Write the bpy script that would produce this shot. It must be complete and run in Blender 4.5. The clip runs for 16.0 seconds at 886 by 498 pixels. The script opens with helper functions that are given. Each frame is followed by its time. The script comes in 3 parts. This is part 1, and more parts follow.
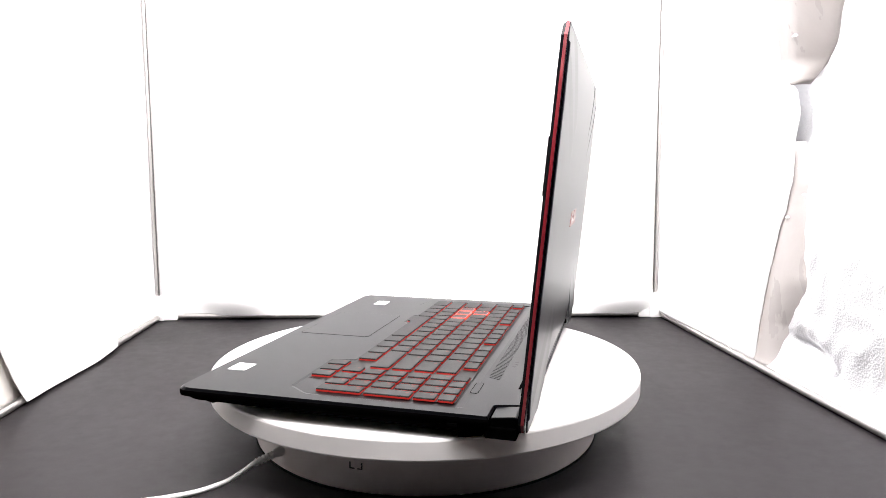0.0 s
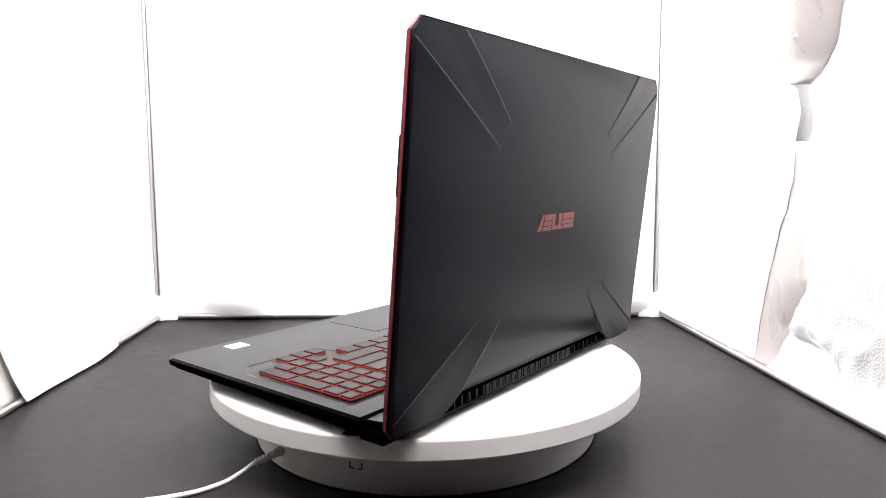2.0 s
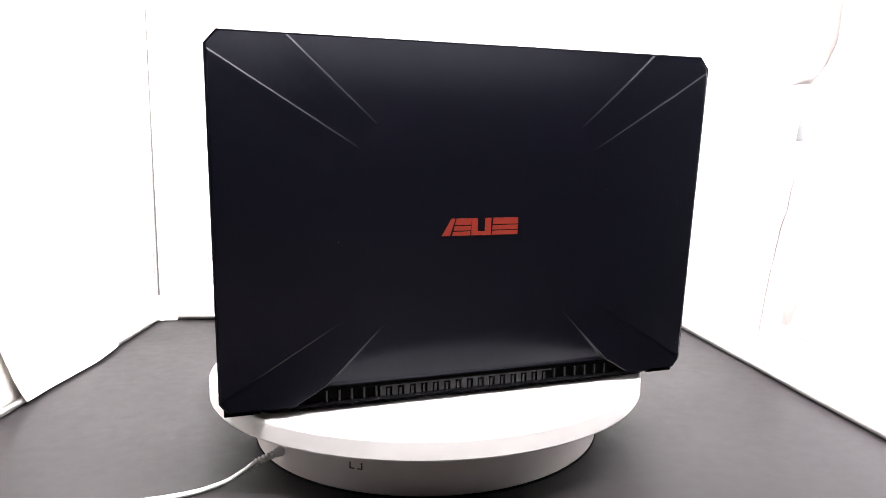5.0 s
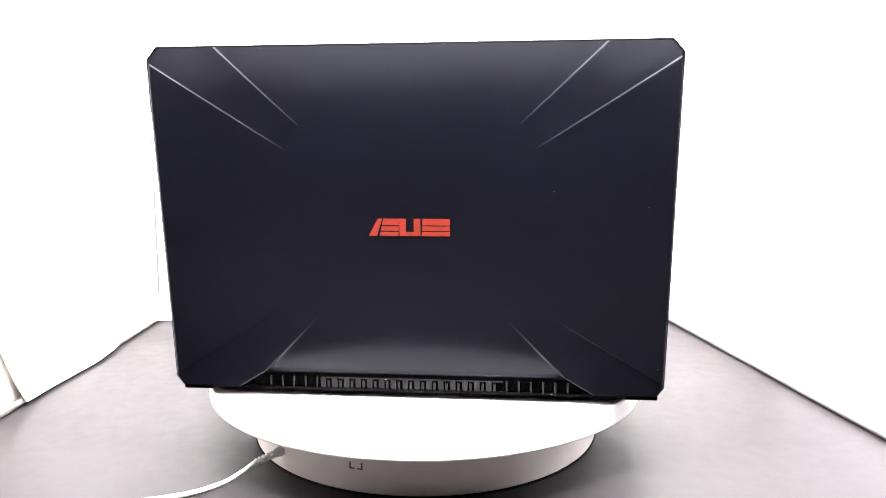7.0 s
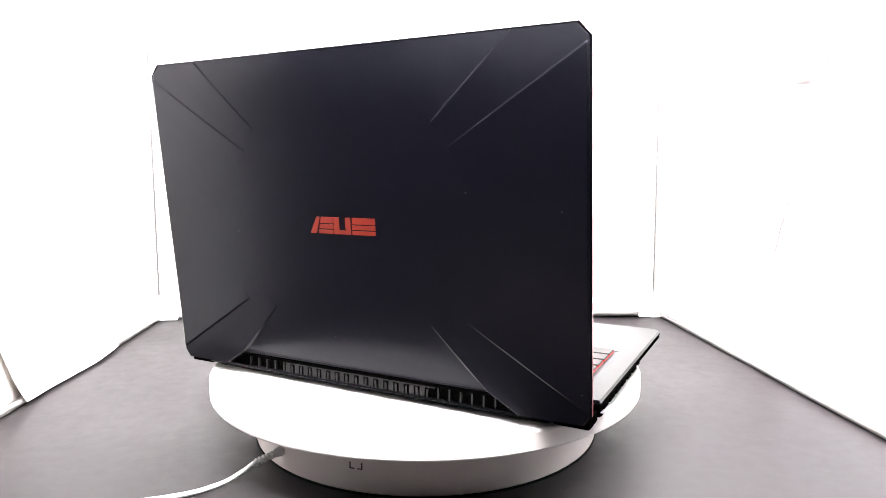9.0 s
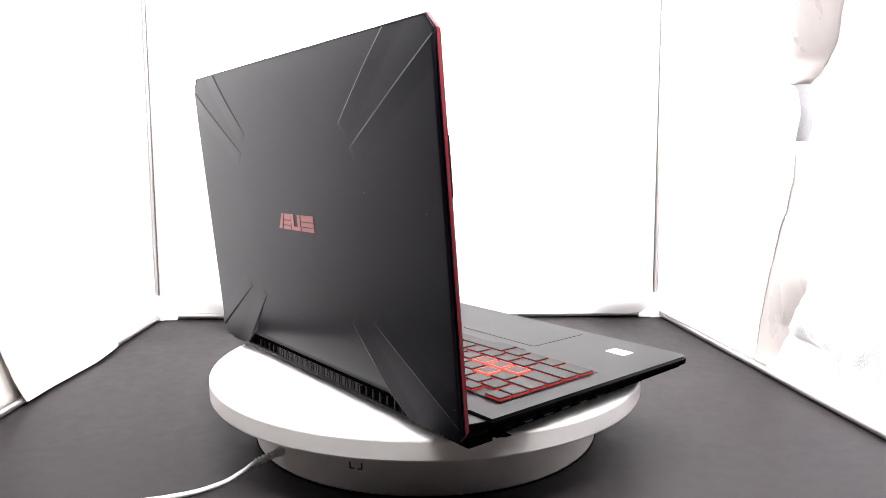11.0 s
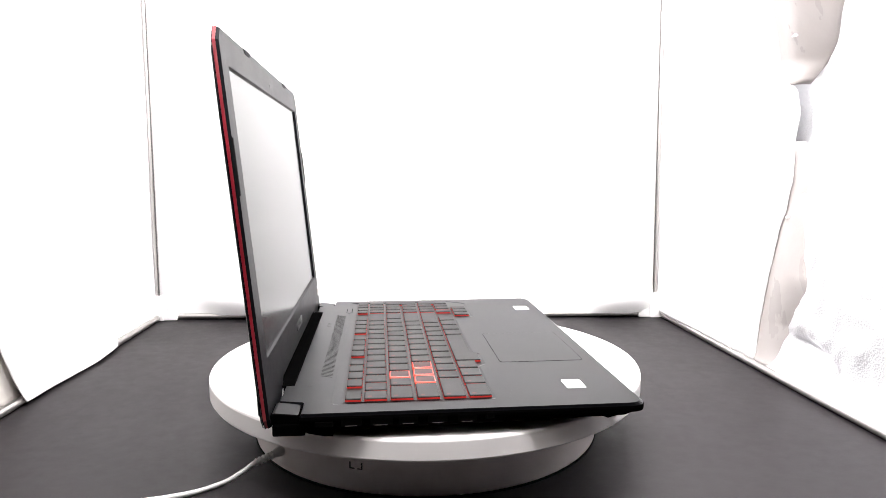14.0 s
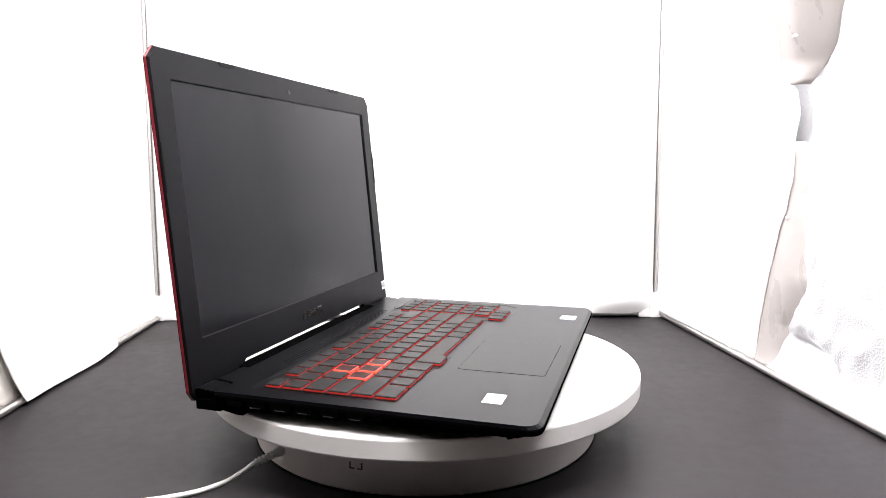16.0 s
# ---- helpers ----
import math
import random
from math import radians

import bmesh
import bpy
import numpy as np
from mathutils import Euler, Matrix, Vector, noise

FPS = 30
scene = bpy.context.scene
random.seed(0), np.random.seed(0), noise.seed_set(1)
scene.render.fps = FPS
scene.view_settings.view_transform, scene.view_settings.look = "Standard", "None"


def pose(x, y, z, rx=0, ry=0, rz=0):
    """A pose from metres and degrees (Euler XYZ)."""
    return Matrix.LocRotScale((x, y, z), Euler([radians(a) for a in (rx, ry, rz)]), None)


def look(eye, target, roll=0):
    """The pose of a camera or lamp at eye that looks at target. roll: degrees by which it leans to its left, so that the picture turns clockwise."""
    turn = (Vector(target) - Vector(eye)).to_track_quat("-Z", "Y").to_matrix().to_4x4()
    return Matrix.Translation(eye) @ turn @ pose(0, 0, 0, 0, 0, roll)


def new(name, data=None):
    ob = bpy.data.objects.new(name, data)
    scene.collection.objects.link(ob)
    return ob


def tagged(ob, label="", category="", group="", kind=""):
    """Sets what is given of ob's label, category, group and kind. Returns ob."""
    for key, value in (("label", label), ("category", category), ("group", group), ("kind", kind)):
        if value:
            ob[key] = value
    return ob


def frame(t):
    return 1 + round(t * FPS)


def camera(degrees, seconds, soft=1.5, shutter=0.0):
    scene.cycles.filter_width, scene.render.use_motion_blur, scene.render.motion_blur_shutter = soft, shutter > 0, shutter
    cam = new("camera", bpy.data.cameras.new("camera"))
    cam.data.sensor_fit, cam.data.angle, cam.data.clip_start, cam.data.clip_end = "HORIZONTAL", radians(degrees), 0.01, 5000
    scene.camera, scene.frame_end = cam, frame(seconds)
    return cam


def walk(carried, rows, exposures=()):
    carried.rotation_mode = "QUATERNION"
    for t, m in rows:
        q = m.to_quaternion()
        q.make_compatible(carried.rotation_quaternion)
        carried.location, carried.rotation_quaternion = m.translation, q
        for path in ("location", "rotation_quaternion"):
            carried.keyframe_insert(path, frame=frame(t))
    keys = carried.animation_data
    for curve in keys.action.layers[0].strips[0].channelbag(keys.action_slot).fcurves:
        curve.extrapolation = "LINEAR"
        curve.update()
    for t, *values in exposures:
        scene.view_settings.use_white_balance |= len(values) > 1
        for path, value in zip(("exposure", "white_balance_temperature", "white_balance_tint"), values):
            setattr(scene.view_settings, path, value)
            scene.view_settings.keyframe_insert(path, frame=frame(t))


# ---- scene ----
import itertools

# ---------------------------------------------------------------- camera
cam = camera(67.11, 16.0, soft=0.8)
EYE = (0.0, -0.6282, 0.1801)
AIM = (EYE[0] + 0.02530, EYE[1] + 0.99264, EYE[2] - 0.11843)
walk(cam, [(0.0, look(EYE, AIM, -0.07)), (16.0, look(EYE, AIM, -0.07))],
     exposures=[(0.0, 0.0), (2.8, 0.0), (3.6, 0.12), (4.3, 0.38), (6.3, 1.95), (7.2, 2.10), (8.3, 2.05), (9.2, 1.32),
                (11.2, 0.15), (12.0, 0.02), (16.0, 0.0)])

# ---------------------------------------------------------------- light
scene.view_settings.exposure = 0.0
world = bpy.data.worlds.new("world")
world.use_nodes = True
world.node_tree.nodes["Background"].inputs["Color"].default_value = (0.9, 0.95, 1.0, 1)
world.node_tree.nodes["Background"].inputs["Strength"].default_value = 0.02
scene.world = world


def strip_lamp(x, y, z, sx, sy, watts):
    data = bpy.data.lights.new("led_strip", "AREA")
    data.shape, data.size, data.size_y, data.energy = "RECTANGLE", sx, sy, watts
    data.color = (1.0, 0.972, 0.985)
    ob = new("led_strip", data)
    ob.matrix_world = look((x, y, z), (x, y, z - 1))
    return ob


strip_lamp(0.055, -0.33, 0.70, 0.66, 0.08, 12.3)
strip_lamp(0.055, 0.20, 0.70, 0.66, 0.10, 11.4)


# ---------------------------------------------------------------- materials
def mat(name, colour, rough=0.5, metal=0.0, grain=None, bump=None, rough_var=0.0, glow=None, spec=0.5, coat=0.0):
    """grain: (scale, contrast, stretch); bump: (scale, metres, kind); glow: (colour, strength)."""
    m = bpy.data.materials.new(name)
    m.use_nodes = True
    nt = m.node_tree
    n, l = nt.nodes, nt.links
    p = n["Principled BSDF"]
    p.inputs["Base Color"].default_value = (*colour, 1)
    p.inputs["Roughness"].default_value = rough
    p.inputs["Metallic"].default_value = metal
    p.inputs["Specular IOR Level"].default_value = spec
    p.inputs["Coat Weight"].default_value = coat
    tex = n.new("ShaderNodeTexCoord")
    if grain:
        scale, contrast, stretch = grain
        mp = n.new("ShaderNodeMapping")
        mp.inputs["Scale"].default_value = stretch
        l.new(tex.outputs["Object"], mp.inputs["Vector"])
        fine, broad = n.new("ShaderNodeTexNoise"), n.new("ShaderNodeTexNoise")
        fine.inputs["Scale"].default_value, fine.inputs["Detail"].default_value = scale, 5
        broad.inputs["Scale"].default_value, broad.inputs["Detail"].default_value = scale * 0.06, 3
        l.new(mp.outputs["Vector"], fine.inputs["Vector"])
        l.new(tex.outputs["Object"], broad.inputs["Vector"])
        both = n.new("ShaderNodeMath")
        both.operation = "ADD"
        l.new(fine.outputs["Fac"], both.inputs[0])
        l.new(broad.outputs["Fac"], both.inputs[1])
        ramp = n.new("ShaderNodeMapRange")
        ramp.inputs["From Min"].default_value, ramp.inputs["From Max"].default_value = 0.6, 1.4
        ramp.inputs["To Min"].default_value, ramp.inputs["To Max"].default_value = 1 - contrast, 1 + contrast
        l.new(both.outputs[0], ramp.inputs["Value"])
        mul = n.new("ShaderNodeVectorMath")
        mul.operation = "SCALE"
        mul.inputs[0].default_value = colour
        l.new(ramp.outputs["Result"], mul.inputs["Scale"])
        l.new(mul.outputs["Vector"], p.inputs["Base Color"])
        if rough_var:
            rr = n.new("ShaderNodeMapRange")
            rr.inputs["From Min"].default_value, rr.inputs["From Max"].default_value = 0.6, 1.4
            rr.inputs["To Min"].default_value, rr.inputs["To Max"].default_value = rough - rough_var, rough + rough_var
            l.new(both.outputs[0], rr.inputs["Value"])
            l.new(rr.outputs["Result"], p.inputs["Roughness"])
    if bump:
        scale, depth, kind = bump
        if kind == "pebble":
            t = n.new("ShaderNodeTexVoronoi")
            t.inputs["Scale"].default_value = scale
            out = t.outputs["Distance"]
        else:
            t = n.new("ShaderNodeTexNoise")
            t.inputs["Scale"].default_value, t.inputs["Detail"].default_value = scale, 4
            out = t.outputs["Fac"]
        l.new(tex.outputs["Object"], t.inputs["Vector"])
        b = n.new("ShaderNodeBump")
        b.inputs["Distance"].default_value = depth
        b.inputs["Strength"].default_value = 1.0
        l.new(out, b.inputs["Height"])
        l.new(b.outputs["Normal"], p.inputs["Normal"])
    if glow:
        p.inputs["Emission Color"].default_value = (*glow[0], 1)
        p.inputs["Emission Strength"].default_value = glow[1]
    return m


def specks(m, scale, size, colour, share):
    """Sparse dust specks over a material's colour."""
    n, l = m.node_tree.nodes, m.node_tree.links
    p = n["Principled BSDF"]
    tex, v = n.new("ShaderNodeTexCoord"), n.new("ShaderNodeTexVoronoi")
    v.inputs["Scale"].default_value = scale
    l.new(tex.outputs["Object"], v.inputs["Vector"])
    near, some, both, mix, sep = n.new("ShaderNodeMath"), n.new("ShaderNodeMath"), n.new("ShaderNodeMath"), n.new("ShaderNodeMix"), n.new("ShaderNodeSeparateColor")
    near.operation, near.inputs[1].default_value = "LESS_THAN", size * scale
    some.operation, some.inputs[1].default_value = "LESS_THAN", share
    both.operation, mix.data_type = "MULTIPLY", "RGBA"
    l.new(v.outputs["Distance"], near.inputs[0])
    l.new(v.outputs["Color"], sep.inputs["Color"])
    l.new(sep.outputs["Red"], some.inputs[0])
    l.new(near.outputs[0], both.inputs[0])
    l.new(some.outputs[0], both.inputs[1])
    l.new(both.outputs[0], mix.inputs["Factor"])
    old = p.inputs["Base Color"].links[0].from_socket
    l.new(old, mix.inputs["A"])
    mix.inputs["B"].default_value = (*colour, 1)
    l.new(mix.outputs["Result"], p.inputs["Base Color"])


ONE = (1, 1, 1)


def cool(m, tint):
    m.node_tree.nodes["Principled BSDF"].inputs["Specular Tint"].default_value = (*tint, 1)


LID = mat("brushed_black_lid", (0.0014, 0.0014, 0.0029), 0.31, 0.0, (160, 0.08, (6, 1, 0.05)), None, 0.003, spec=0.13)
specks(LID, 75, 0.0006, (0.07, 0.06, 0.055), 0.18)
BODY = mat("black_plastic", (0.0013, 0.0013, 0.0017), 0.29, 0.0, (300, 0.25, ONE), (3500, 0.000008, "noise"), 0.012, spec=0.11)
UNDER = mat("black_underside", (0.0010, 0.0010, 0.0010), 0.6, 0.0, (300, 0.25, ONE), (3000, 0.00003, "noise"), 0.05, spec=0.0)
BEZEL = mat("black_bezel", (0.0026, 0.0026, 0.0032), 0.42, 0.0, (400, 0.2, ONE), (4000, 0.00002, "noise"), 0.04, spec=0.08)
SCREEN = mat("dark_matt_screen", (0.0010, 0.0010, 0.0020), 0.16, 0.0, (300, 0.1, ONE), (3000, 0.000001, "noise"), 0.004, spec=0.125)
for dark in (LID, BODY, BEZEL, SCREEN):
    cool(dark, (0.86, 0.89, 1.0))
KEYCAP = mat("keycap_black", (0.008, 0.0075, 0.0075), 0.46, 0.0, (500, 0.2, ONE), (5000, 0.00001, "noise"), 0.04, spec=0.16)
KEYRED = mat("backlit_red", (0.22, 0.008, 0.007), 0.45, 0.0, glow=((1.0, 0.040, 0.024), 0.24))
KEYHOT = mat("backlit_red_clear", (0.45, 0.03, 0.02), 0.35, 0.0, glow=((1.0, 0.11, 0.05), 0.55))
KEYTINT = mat("clear_key_top", (0.016, 0.006, 0.006), 0.42, 0.0, (500, 0.2, ONE), glow=((1.0, 0.06, 0.04), 0.022), spec=0.14)
LEGEND = mat("legend_red", (0.05, 0.012, 0.010), 0.5, 0.0, glow=((1.0, 0.12, 0.06), 0.026), spec=0.2)
WELL = mat("keyboard_well", (0.004, 0.003, 0.003), 0.36, 0.0, (300, 0.2, ONE), glow=((1.0, 0.03, 0.02), 0.003), spec=0.11)
TRIM = mat("red_trim", (0.17, 0.006, 0.012), 0.35, 0.0, (200, 0.15, ONE), coat=0.2)
BADGE = mat("red_badge", (0.16, 0.016, 0.009), 0.34, 0.3, (300, 0.1, ONE), coat=0.25)
GLOSS = mat("gloss_black", (0.006, 0.006, 0.006), 0.12)
RUBBER = mat("rubber", (0.0035, 0.0035, 0.0035), 0.75, spec=0.1)
HINGE = mat("hinge_grey", (0.008, 0.008, 0.009), 0.42, 0.0, (300, 0.2, ONE), spec=0.2)
GROOVE = mat("groove_black", (0.0015, 0.0015, 0.0015), 0.9, spec=0.0)
FIN = mat("vent_fin_grey", (0.0075, 0.0075, 0.0085), 0.5, spec=0.16)
METAL = mat("port_metal", (0.30, 0.30, 0.31), 0.35, 1.0)
LABEL = mat("white_label", (0.78, 0.78, 0.77), 0.5, 0.0, (300, 0.04, ONE))
INK = mat("ink", (0.05, 0.05, 0.05), 0.6)
PLATTER = mat("white_platter", (0.80, 0.775, 0.76), 0.42, 0.0, (60, 0.02, ONE), (900, 0.00002, "noise"), 0.04)
PLINTH = mat("white_plinth", (0.75, 0.69, 0.668), 0.50, 0.0, (60, 0.03, ONE), (900, 0.00003, "noise"), 0.04)
CABLE = mat("white_cable", (0.78, 0.77, 0.75), 0.45, 0.0, (200, 0.04, ONE))
MAT = mat("dark_vinyl_mat", (0.0178, 0.0157, 0.0167), 0.50, 0.0, (90, 0.12, ONE), (700, 0.00008, "noise"), 0.06, spec=0.13)
CLOTH = mat("white_cloth", (0.86, 0.855, 0.85), 0.8, 0.0, (120, 0.02, ONE), (1500, 0.00008, "noise"), spec=0.2)
FOIL = mat("silver_foil", (0.88, 0.88, 0.90), 0.34, 0.55, (60, 0.05, ONE), (470, 0.00045, "pebble"), 0.06)
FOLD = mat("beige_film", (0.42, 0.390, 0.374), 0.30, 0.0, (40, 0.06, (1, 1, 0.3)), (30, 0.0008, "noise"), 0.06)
FOLD_PALE = mat("silver_fold_pale", (0.70, 0.66, 0.62), 0.42, 0.1, (40, 0.08, ONE), (60, 0.0015, "noise"), 0.08)
BLOCKER = mat("black_blocker_cloth", (0.012, 0.012, 0.012), 0.9, 0.0, (120, 0.1, ONE), (1500, 0.00008, "noise"), spec=0.1)
TUBE = mat("grey_tube", (0.46, 0.44, 0.43), 0.28, 0.9, (80, 0.08, ONE))
SLOT = mat("slot_grey", (0.06, 0.055, 0.052), 0.5, 0.2, (80, 0.1, ONE))
JOINT = mat("white_joint", (0.80, 0.79, 0.78), 0.5, 0.0, (80, 0.03, ONE))
ROOM = mat("room_paint", (0.30, 0.29, 0.28), 0.8, 0.0, (8, 0.05, ONE))
DESK_BOUNCE = mat("desk_bounce_wood", (0.50, 0.43, 0.37), 0.5, 0.0, (30, 0.2, (1, 8, 1)))


# ---------------------------------------------------------------- mesh helpers
def part(name, bm, material, parent=None, label="", at=None, smooth=None):
    """Links a bmesh as one mesh object under a thing or a part."""
    if isinstance(bm, bmesh.types.BMesh):
        me = bpy.data.meshes.new(name)
        bmesh.ops.recalc_face_normals(bm, faces=bm.faces)
        bm.to_mesh(me)
        bm.free()
    else:
        me = bm
    if not me.materials:
        for m in material if isinstance(material, (list, tuple)) else [material]:
            me.materials.append(m)
    if smooth is not None:
        me.shade_smooth()
        me.set_sharp_from_angle(angle=radians(smooth))
    ob = new(name, me)
    if parent:
        ob.parent = parent
    if at is not None:
        ob.matrix_basis = at
    if label:
        ob["label"] = label
    return ob


def empty(name, at=None):
    ob = new(name)
    if at is not None:
        ob.matrix_basis = at
    return ob


def add_box(bm, x0, x1, y0, y1, z0, z1, bevel=0.0, m=None):
    r = bmesh.ops.create_cube(bm, size=1)
    s = Matrix.Translation(((x0 + x1) / 2, (y0 + y1) / 2, (z0 + z1) / 2)) @ Matrix.Diagonal((x1 - x0, y1 - y0, z1 - z0, 1))
    bmesh.ops.transform(bm, matrix=(m or Matrix()) @ s, verts=r["verts"])
    if bevel:
        edges = list({e for v in r["verts"] for e in v.link_edges})
        bmesh.ops.bevel(bm, geom=edges, offset=bevel, segments=2, affect="EDGES", profile=0.6)
    return bm


def box(x0, x1, y0, y1, z0, z1, bevel=0.0):
    return add_box(bmesh.new(), x0, x1, y0, y1, z0, z1, bevel)


def loft(loops, cap0=True, cap1=True, bm=None):
    """A skin over loops of equal length, each a list of points."""
    bm = bm or bmesh.new()
    rings = [[bm.verts.new(p) for p in loop] for loop in loops]
    n = len(rings[0])
    for a, b in zip(rings, rings[1:]):
        for i in range(n):
            bm.faces.new((a[i], a[(i + 1) % n], b[(i + 1) % n], b[i]))
    if cap0:
        bm.faces.new(rings[0][::-1])
    if cap1:
        bm.faces.new(rings[-1])
    return bm


def rounded(points, radius, n=4):
    """A closed outline with its corners rounded; radius: one, or one a corner."""
    out = []
    k = len(points)
    for i, p in enumerate(points):
        r = radius[i] if isinstance(radius, (list, tuple)) else radius
        p, a, b = Vector(p), Vector(points[i - 1]), Vector(points[(i + 1) % k])
        if r <= 0:
            out.append((p.x, p.y))
            continue
        u, v = (a - p).normalized(), (b - p).normalized()
        for j in range(n + 1):
            t = j / n
            q = p + u * r * (1 - t) ** 2 + v * r * t ** 2
            out.append((q.x, q.y))
    return out


def inset(points, d):
    """An outline moved inwards by d (anticlockwise outlines)."""
    out = []
    k = len(points)
    for i in range(k):
        p, a, b = Vector(points[i]), Vector(points[i - 1]), Vector(points[(i + 1) % k])
        e, f = (p - a), (b - p)
        e = e.normalized() if e.length > 1e-9 else f.normalized()
        f = f.normalized() if f.length > 1e-9 else e
        ne, nf = Vector((-e.y, e.x)), Vector((-f.y, f.x))
        m = ne + nf
        m = m / max(m.length_squared / 2, 0.5) if m.length > 1e-6 else ne
        q = p + m * d
        out.append((q.x, q.y))
    return out


def tube(points, radius, sides=12):
    """A round tube along points."""
    pts = [Vector(p) for p in points]
    loops = []
    side = None
    for i, p in enumerate(pts):
        d = (pts[min(i + 1, len(pts) - 1)] - pts[max(i - 1, 0)]).normalized()
        if side is None:
            side = d.orthogonal().normalized()
        side = (side - d * side.dot(d)).normalized()
        up = d.cross(side)
        r = radius[i] if isinstance(radius, (list, tuple)) else radius
        loops.append([p + (side * math.cos(a) + up * math.sin(a)) * r for a in [2 * math.pi * j / sides for j in range(sides)]])
    return loft(loops)


def smooth_path(points, n=12):
    """A Catmull-Rom line through points."""
    p = [Vector(q) for q in points]
    p = [p[0] * 2 - p[1]] + p + [p[-1] * 2 - p[-2]]
    out = []
    for i in range(1, len(p) - 2):
        a, b, c, d = p[i - 1:i + 3]
        for j in range(n):
            t = j / n
            out.append(0.5 * ((2 * b) + (c - a) * t + (2 * a - 5 * b + 4 * c - d) * t * t + (3 * b - a - 3 * c + d) * t ** 3))
    return out + [p[-2]]


def turned(profile, n=128):
    """A solid of revolution about z from (radius, height) pairs."""
    return loft([[(r * math.cos(2 * math.pi * i / n), r * math.sin(2 * math.pi * i / n), z) for i in range(n)] for r, z in profile])


def sheet(name, f, nu, nv, material, thick=0.0008):
    """A cloth: f(u, v) gives its points for u and v from 0 to 1."""
    verts = [f(i / nu, j / nv) for j in range(nv + 1) for i in range(nu + 1)]
    faces = [(j * (nu + 1) + i, j * (nu + 1) + i + 1, (j + 1) * (nu + 1) + i + 1, (j + 1) * (nu + 1) + i)
             for j in range(nv) for i in range(nu)]
    me = bpy.data.meshes.new(name)
    me.from_pydata(verts, [], faces)
    me.materials.append(material)
    me.shade_smooth()
    ob = new(name, me)
    if thick:
        s = ob.modifiers.new("thickness", "SOLIDIFY")
        s.thickness, s.offset = thick, 0
    return ob


def crease(x, y, seed=0.0):
    return noise.noise(Vector((x, y, seed)))


# ---------------------------------------------------------------- the light tent
FLOOR = -0.0615


# the tent's cloths and frame are set out on a plan, then brought to their true proportions
TENT = Matrix(((1.0141, -0.0008, 0, 0.0006), (0, 0.9702, 0, 0.0005), (0, 0, 1.013, 0.013 * 0.0605 - 0.001), (0, 0, 0, 1)))


def right_x(y):
    return 0.4090 - 0.0662 * y


